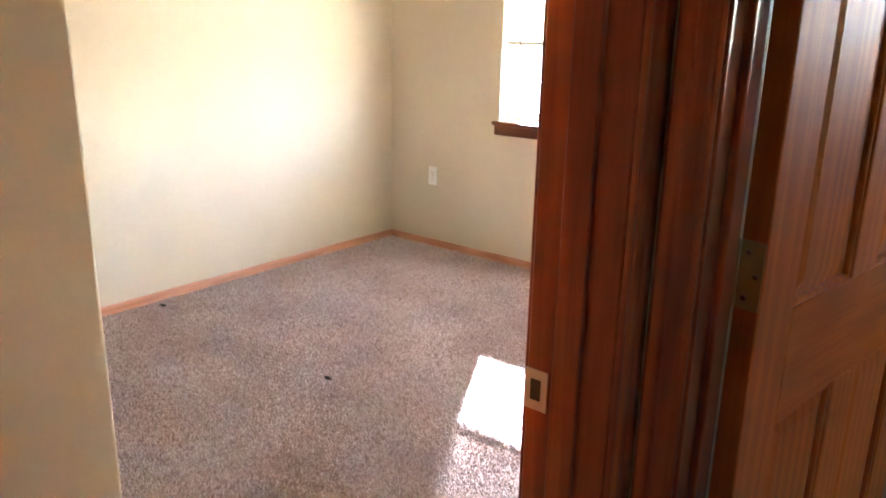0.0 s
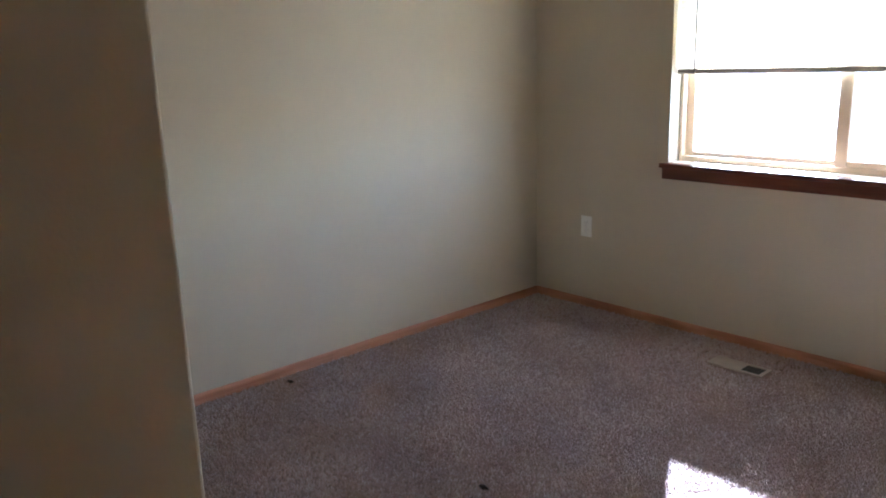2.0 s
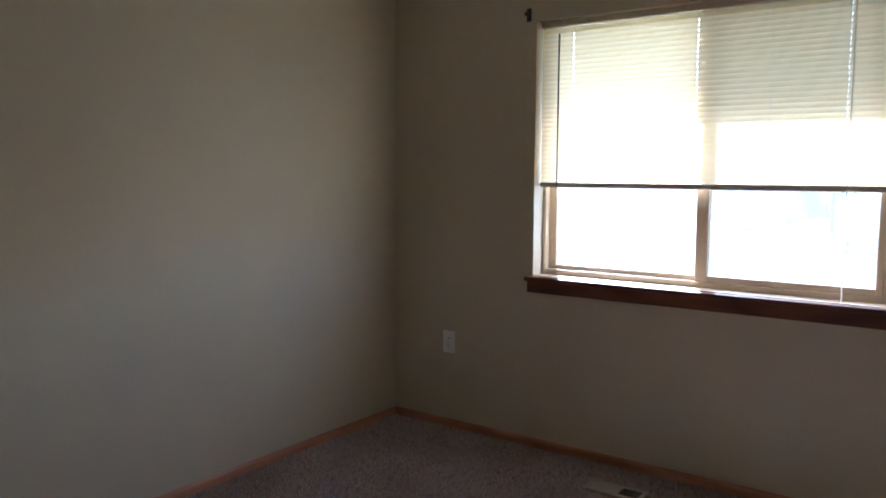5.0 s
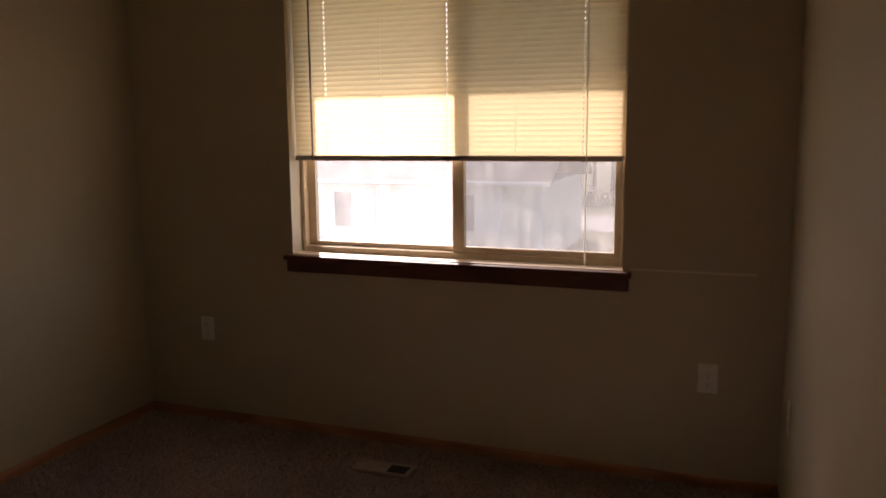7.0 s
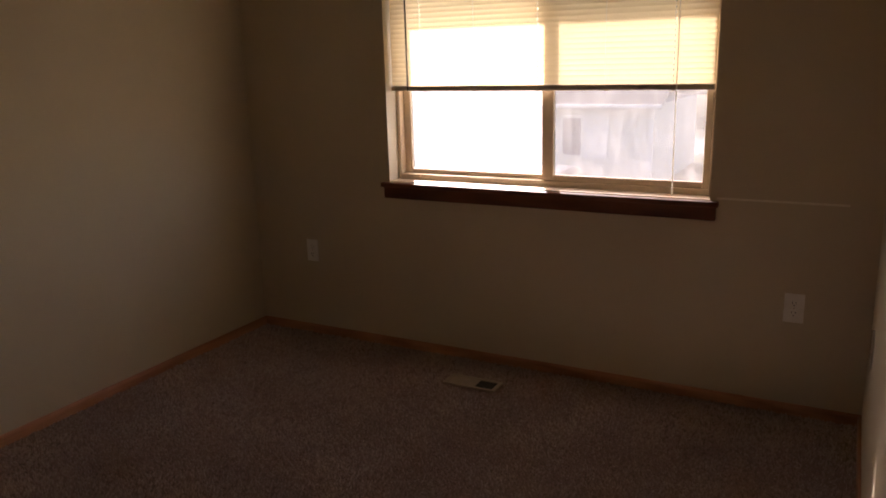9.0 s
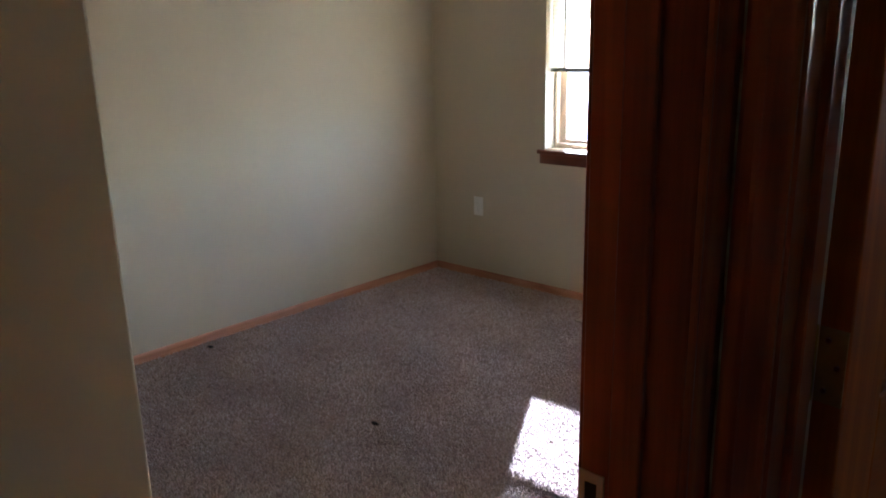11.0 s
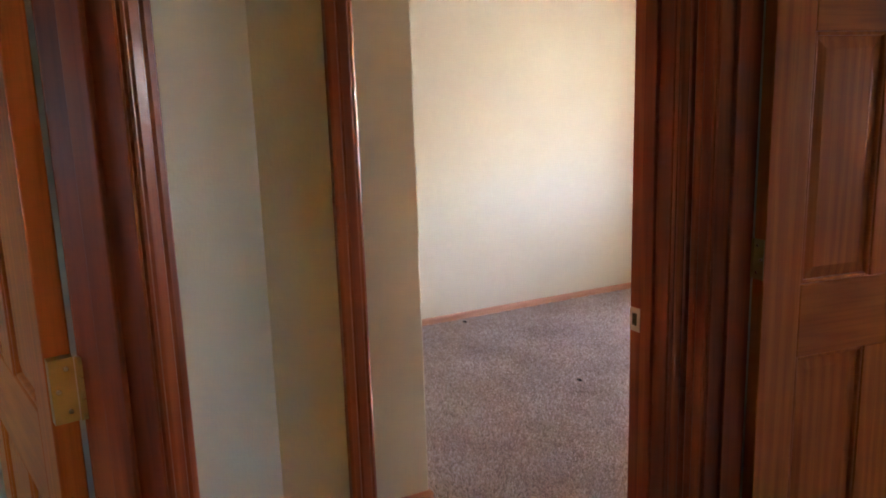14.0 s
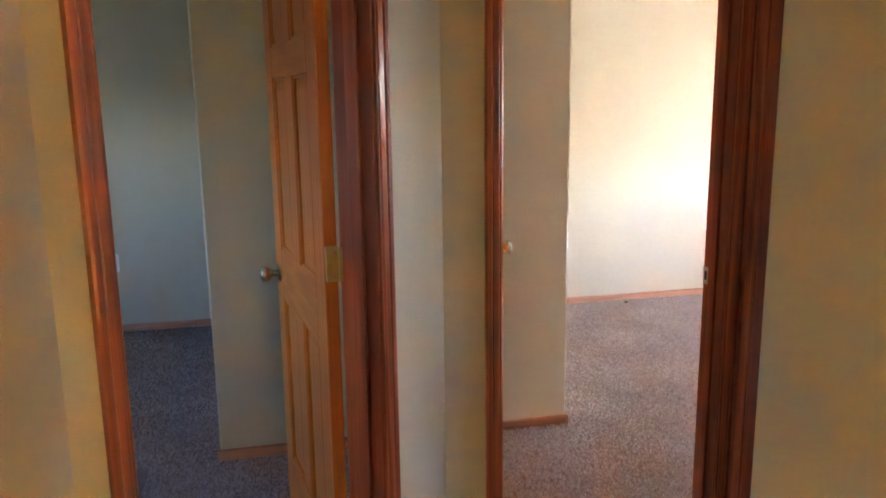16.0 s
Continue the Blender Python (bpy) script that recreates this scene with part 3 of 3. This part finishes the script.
copy_thing(first_outlet, pose(W, -0.32, 0.415, 0, 0, -90))
copy_thing(first_outlet, pose(0, -2.20, 0.455, 0, 0, 90))
copy_thing(first_outlet, pose(-0.115, -5.235, 0.45, 0, 0, 90))

register = thing("floor_register", pose(1.40, -0.268, -0.004), "tan metal floor register with its damper open on one side", "floor vent")
part("rim", boxes(((-0.125, -0.052, 0), (0.125, -0.038, 0.006)), ((-0.125, 0.038, 0), (0.125, 0.052, 0.006)),
                  ((-0.125, -0.038, 0), (-0.108, 0.038, 0.006)), ((0.108, -0.038, 0), (0.125, 0.038, 0.006))), VENT, register)
part("well", box((-0.108, -0.038, 0.0004), (0.108, 0.038, 0.0014)), SLOT, register, "dark duct opening")
for i in range(18):
    x = -0.100 + i * 0.0118
    if x < 0.02:
        part("louvre", box((x - 0.0045, -0.037, 0.0015), (x + 0.0045, 0.037, 0.005)), VENT, register)
    elif i % 2:
        part("louvre", box((x - 0.0012, -0.037, 0.0015), (x + 0.0012, 0.037, 0.004)), SLOT, register)


def burn(x, y, r):
    bm = bmesh.new()
    pts = []
    for i in range(11):
        a = 2 * math.pi * i / 11
        q = r * random.uniform(0.6, 1.15)
        pts.append((1.5 * q * math.cos(a), q * math.sin(a)))
    ring = [bm.verts.new((px, py, 0.001)) for px, py in pts]
    low = [bm.verts.new((px * 0.5, py * 0.5, 0.006)) for px, py in pts]
    for i in range(11):
        bm.faces.new((ring[i], ring[(i + 1) % 11], low[(i + 1) % 11], low[i]))
    bm.faces.new(low)
    bm.faces.new(ring[::-1])
    ob = link("carpet_burn", bm, STAIN)
    ob.location = (x, y, -0.006)
    return tagged(ob, "small black burnt spot in the carpet", "burn mark", "carpet burns")


burn(1.297, -1.756, 0.014)
burn(0.089, -1.742, 0.014)

scuff = link("wall_scuff", box((2.34, -0.0015, 0.832), (2.80, 0.0, 0.840)), SCUFF)
tagged(scuff, "pale horizontal scuff line along the wall paint", "scuff mark")

# ---- carpet pile ----
def yarn():
    m, nt, b = nodes_of("carpet_yarn", 1.0)
    geo = nt.nodes.new("ShaderNodeNewGeometry")
    blotch = node(nt, "ShaderNodeTexNoise", Scale=2.6, Detail=5.0, Roughness=0.6)
    nt.links.new(coords(nt), blotch.inputs["Vector"])
    a = ramp(nt, blotch.outputs["Fac"], [(0.36, (0.37, 0.262, 0.226)), (0.64, (0.465, 0.338, 0.296))])
    t = ramp(nt, geo.outputs["Random Per Island"], [(0.0, (0.91, 0.90, 0.89)), (0.5, (0.99, 0.98, 0.97)), (1.0, (1.08, 1.07, 1.07))])
    mul = nt.nodes.new("ShaderNodeMix")
    mul.data_type, mul.blend_type = "RGBA", "MULTIPLY"
    mul.inputs[0].default_value = 1.0
    nt.links.new(a, mul.inputs[6])
    nt.links.new(t, mul.inputs[7])
    nt.links.new(mul.outputs[2], b.inputs["Base Color"])
    b.inputs["Specular IOR Level"].default_value = 0.1
    b.inputs["Sheen Weight"].default_value = 0.7
    return m


YARN = yarn()


def smooth_field(rng, cell, n=64):
    """Random values on a grid, read smoothly at any place."""
    g = rng.normal(size=(n, n))

    def read(x, y):
        u, v = (x + 20) / cell, (y + 20) / cell
        i, j = np.floor(u).astype(int), np.floor(v).astype(int)
        fu, fv = u - i, v - j
        fu, fv = fu * fu * (3 - 2 * fu), fv * fv * (3 - 2 * fv)
        i, j, i1, j1 = i % n, j % n, (i + 1) % n, (j + 1) % n
        return (g[i, j] * (1 - fu) + g[i1, j] * fu) * (1 - fv) + (g[i, j1] * (1 - fu) + g[i1, j1] * fu) * fv

    return read


def pile(rects, clear, label):
    """Short twisted tufts leaning with the nap; clear: circles without tufts."""
    rng = np.random.default_rng(5)
    fx, fy, fh = smooth_field(rng, 0.21), smooth_field(rng, 0.17), smooth_field(rng, 0.05)
    xs, ys = [], []
    for x0, y0, x1, y1, density in rects:
        n = int((x1 - x0) * (y1 - y0) * density)
        xs.append(rng.uniform(x0, x1, n))
        ys.append(rng.uniform(y0, y1, n))
    x, y = np.concatenate(xs), np.concatenate(ys)
    keep = np.ones(len(x), bool)
    for cx, cy, rx, ry in clear:
        keep &= ((x - cx) / rx) ** 4 + ((y - cy) / ry) ** 4 > 1
    x, y = x[keep], y[keep]
    n = len(x)
    h = 0.011 + 0.0016 * fh(x, y) + rng.normal(0, 0.0018, n)
    lean = np.stack([0.0016 * fx(x, y) + rng.normal(0, 0.003, n), 0.0016 * fy(x, y) + rng.normal(0, 0.003, n)], 1)
    r = rng.uniform(0.0026, 0.0046, n)
    a = rng.uniform(0, 2 * np.pi, n)
    v = np.full((n, 4, 3), -0.0125, np.float32)
    for k in range(3):
        v[:, k, 0] = x + r * np.cos(a + k * 2.094)
        v[:, k, 1] = y + r * np.sin(a + k * 2.094)
    v[:, 3, 0], v[:, 3, 1], v[:, 3, 2] = x + lean[:, 0], y + lean[:, 1], h - 0.0125
    base = np.arange(n, dtype=np.int32)[:, None] * 4
    f = np.stack([base + np.array(c) for c in ((0, 1, 3), (1, 2, 3), (2, 0, 3))], 1).reshape(-1)
    me = bpy.data.meshes.new("carpet_pile")
    me.vertices.add(4 * n)
    me.vertices.foreach_set("co", v.reshape(-1))
    me.loops.add(9 * n)
    me.loops.foreach_set("vertex_index", f.astype(np.int32))
    me.polygons.add(3 * n)
    me.polygons.foreach_set("loop_start", np.arange(0, 9 * n, 3, dtype=np.int32))
    me.update(calc_edges=True)
    me.validate()
    me.materials.append(YARN)
    return tagged(new("carpet_pile", me), label, "carpet pile", kind="stuff")


pile([(0.012, PART_N + 0.012, W - 0.012, -0.012, 19000), (PART_X + 0.012, -3.63, 3.02, PART_N + 0.012, 19000), (PART_X + 0.012, -4.75, 3.3, -3.77, 12000), (-0.10, -5.6, PART_X + 0.012, PART_S - 0.012, 8000)],
     [(1.40, -0.268, 0.137, 0.064), (1.297, -1.756, 0.020, 0.014), (0.089, -1.742, 0.020, 0.014)],
     "mottled taupe cut pile with brushed nap and worn patches")

# ---- outdoors ----
YARD = -3.4         # level of the street side below the house


def hillside():
    """One sheet from horizon to horizon that falls away north of the house."""
    bm = bmesh.new()
    prof = [(-900, -1.2), (-9, -0.9), (0.3, -0.9), (5, -1.5), (13, YARD), (34, YARD), (46, YARD), (120, YARD + 0.5), (900, 4)]
    rows = [[bm.verts.new((x, y, z)) for x in (-500, -60, 0, 60, 500)] for y, z in prof]
    for a, b in zip(rows, rows[1:]):
        for i in range(4):
            bm.faces.new((a[i], a[i + 1], b[i + 1], b[i]))
    return bm


structure("ground", hillside(), LAND, "short grass sloping away from the house", "ground")
structure("road", box((-60, 34.5, YARD - 0.1), (40, 41.5, YARD + 0.012)), CONCRETE, "pale concrete street beyond the neighbouring house", "road")
structure("driveway", box((-9.2, 14.0, YARD - 0.1), (-3.6, 21.9, YARD + 0.010)), CONCRETE, "pale concrete driveway beside the neighbouring house", "driveway")
structure("eave", boxes(((-0.6, 0.16, 2.25), (10.3, 1.06, 2.29)), ((-0.6, 1.03, 2.29), (10.3, 1.06, 2.42))), SOFFIT, "white boxed eave over the window", "eave")


def slider(parent, x0, x1, z0, z1, y):
    """A white two-light window set on a wall that faces -y."""
    w = part("window", boxes(((x0 - 0.09, y - 0.08, z0 - 0.09), (x1 + 0.09, y, z0)), ((x0 - 0.09, y - 0.08, z1), (x1 + 0.09, y, z1 + 0.09)),
                             ((x0 - 0.09, y - 0.08, z0), (x0, y, z1)), ((x1, y - 0.08, z0), (x1 + 0.09, y, z1))), HOUSE_TRIM, parent, "white trimmed sliding window")
    mid = x0 + (x1 - x0) * 0.46
    part("mullion", box((mid - 0.03, y - 0.07, z0), (mid + 0.03, y, z1)), HOUSE_TRIM, w)
    part("pane", box((x0, y - 0.045, z0), (mid - 0.03, y - 0.032, z1)), DARK_PANE, w, "dark reflecting pane")
    part("pane", box((mid + 0.03, y - 0.045, z0), (x1, y - 0.032, z1)), CURTAIN, w, "pane with a pale curtain behind it")


def house(m):
    t = thing("neighbouring_house", m, "grey-sided single-storey house with white trimmed windows across the yard", "house")
    x0, x1, depth, top = -16.0, -3.4, 8.0, 2.95
    wall = part("wall", box((x0, 0, -0.3), (x1, depth, top)), HOUSE_SIDING, t, "pale grey lap siding")
    n = 15
    for i in range(n):
        z = 0.02 + i * (top - 0.05) / n
        bm = extrude_profile([(0, z), (-0.022, z), (-0.006, z + (top - 0.05) / n), (0, z + (top - 0.05) / n)], x1 - x0 - 0.3)
        moved(bm, Matrix(((0, 0, 1, x0 + 0.15), (1, 0, 0, 0), (0, 1, 0, 0), (0, 0, 0, 1))))
        part("siding_board", bm, HOUSE_SIDING, wall)
    for x in (x0 + 0.07, x1 - 0.07):
        part("corner_board", box((x - 0.08, -0.03, 0), (x + 0.08, 0.0, top)), HOUSE_TRIM, t)
    part("downspout", box((-9.95, -0.12, 0.05), (-9.83, -0.03, top - 0.05), 0.02, 2), HOUSE_TRIM, t, "white downspout")
    slider(t, -6.68, -5.07, 1.18, 2.54, 0.0)
    slider(t, -11.76, -10.09, 1.20, 2.56, 0.0)
    roof = extrude_profile([(-0.55, top - 0.05), (depth / 2, top + 2.1), (depth + 0.55, top - 0.05), (depth + 0.55, top + 0.1), (depth / 2, top + 2.3), (-0.55, top + 0.1)], x1 - x0 + 0.8)
    moved(roof, Matrix(((0, 0, 1, x0 - 0.4), (1, 0, 0, 0), (0, 1, 0, 0), (0, 0, 0, 1))))
    part("roof", roof, SHINGLE, t, "grey shingle roof")
    part("gutter", box((x0 - 0.4, -0.66, top - 0.02), (x1 + 0.4, -0.55, top + 0.11), 0.02, 2), HOUSE_TRIM, t, "white eaves gutter")
    return t


house(pose(0, 24, YARD))


def tree(m, height, seed):
    rng = random.Random(seed)
    t = thing("tree", m, "thin grey-green tree beyond the street", "tree", "street trees")
    bm = lathe([(0.20, -0.3), (0.16, height * 0.3), (0.09, height * 0.6), (0.02, height * 0.95)], 8)
    tips = []
    for i in range(11):
        a = rng.uniform(0, 6.28)
        z0 = height * rng.uniform(0.28, 0.8)
        ln = height * rng.uniform(0.16, 0.34)
        d = Vector((math.cos(a), math.sin(a), rng.uniform(0.4, 1.1))).normalized()
        limb = lathe([(0.06, 0), (0.012, ln)], 5)
        moved(limb, Matrix.Translation((0, 0, z0)) @ d.to_track_quat("Z", "Y").to_matrix().to_4x4())
        me = bpy.data.meshes.new("limb_tmp")
        limb.to_mesh(me)
        limb.free()
        bm.from_mesh(me)
        bpy.data.meshes.remove(me)
        for k in (0.5, 0.75, 1.0):
            tips.append(Vector((0, 0, z0)) + d * ln * k)
    part("trunk", bm, BARK, t)
    cr = bmesh.new()
    for p in tips:
        for _ in range(34):
            q = p + Vector((rng.gauss(0, 0.55), rng.gauss(0, 0.55), rng.gauss(0, 0.42)))
            s = rng.uniform(0.10, 0.22)
            mm = Matrix.Translation(q) @ Euler((rng.uniform(0, 3), rng.uniform(0, 3), rng.uniform(0, 6))).to_matrix().to_4x4()
            vs = [cr.verts.new(mm @ Vector(c)) for c in ((-s, 0, 0), (0, -s * 0.5, 0.02), (s, 0, 0), (0, s * 0.5, 0.02))]
            cr.faces.new(vs)
    part("crown", cr, LEAF, t)
    return t


first_trees = [tree(pose(-1.5, 52, YARD), 8.0, 3), tree(pose(3.0, 57, YARD), 9.5, 8)]
for i in range(14):
    copy_thing(first_trees[i % 2], pose(-26 + i * 2.9 + random.uniform(-1.0, 1.0), random.uniform(50, 66), YARD, 0, 0, random.uniform(0, 360)) @ Matrix.Diagonal((*[random.uniform(0.8, 1.2)] * 3, 1)))


def shrubs(name, spots, size, label, seed):
    """Loose mounds of small leaves."""
    rng = random.Random(seed)
    bm = bmesh.new()
    for cx, cy in spots:
        for _ in range(190):
            p = Vector((cx + rng.gauss(0, size), cy + rng.gauss(0, size * 0.8), YARD + abs(rng.gauss(0, size * 0.75))))
            w = rng.uniform(0.05, 0.13)
            turn = Euler((rng.uniform(0, 3), rng.uniform(0, 3), rng.uniform(0, 6))).to_matrix()
            bm.faces.new([bm.verts.new(p + turn @ Vector(c)) for c in ((-w, 0, 0), (0, -w * 0.5, 0.03), (w, 0, 0), (0, w * 0.5, 0.03))])
    return tagged(link(name, bm, LEAF), label, "shrubs", kind="stuff")


shrubs("shrubs", [(-14.6 + 0.75 * i, 22.6 + 0.3 * (i % 2)) for i in range(7)], 0.42, "low shrubs along the wall of the neighbouring house", 21)
shrubs("hedge", [(-16.0 + 0.9 * i, 47.0 + 0.5 * (i % 3)) for i in range(30)], 0.8, "rough hedge along the far side of the street", 22)


def car(m, label):
    t = thing("parked_car", m, label, "car", "parked cars")
    prof = [(-2.1, 0.35), (-2.15, 0.75), (-1.9, 0.95), (-1.2, 1.02), (-0.6, 1.42), (0.7, 1.45), (1.3, 1.05), (2.05, 0.92), (2.15, 0.6), (2.1, 0.35)]
    bm = extrude_profile(prof, 1.7)
    moved(bm, Matrix(((1, 0, 0, 0), (0, 0, 1, -0.85), (0, 1, 0, 0), (0, 0, 0, 1))))
    bmesh.ops.bevel(bm, geom=bm.edges[:], offset=0.06, segments=2, affect="EDGES")
    body = part("body", bm, CAR_PAINT, t)
    for s in (-1, 1):
        gl = extrude_profile([(-1.05, 1.04), (-0.55, 1.37), (0.62, 1.39), (1.1, 1.06)], 0.01)
        moved(gl, Matrix(((1, 0, 0, 0), (0, 0, 1, s * 0.855 - 0.005), (0, 1, 0, 0), (0, 0, 0, 1))))
        part("side_window", gl, SLOT, body)
        for x in (-1.35, 1.35):
            part("wheel", moved(lathe([(0.31, -0.1), (0.33, -0.06), (0.33, 0.06), (0.31, 0.1)], 16), Matrix.Translation((x, s * 0.78, 0.33)) @ pose(0, 0, 0, 90)), TYRE, t)
    return t


first_car = car(pose(-7.9, 18.6, YARD + 0.01, 0, 0, 90), "dark blue car parked on the driveway")
copy_thing(first_car, pose(-5.5, 18.9, YARD + 0.01, 0, 0, 88))
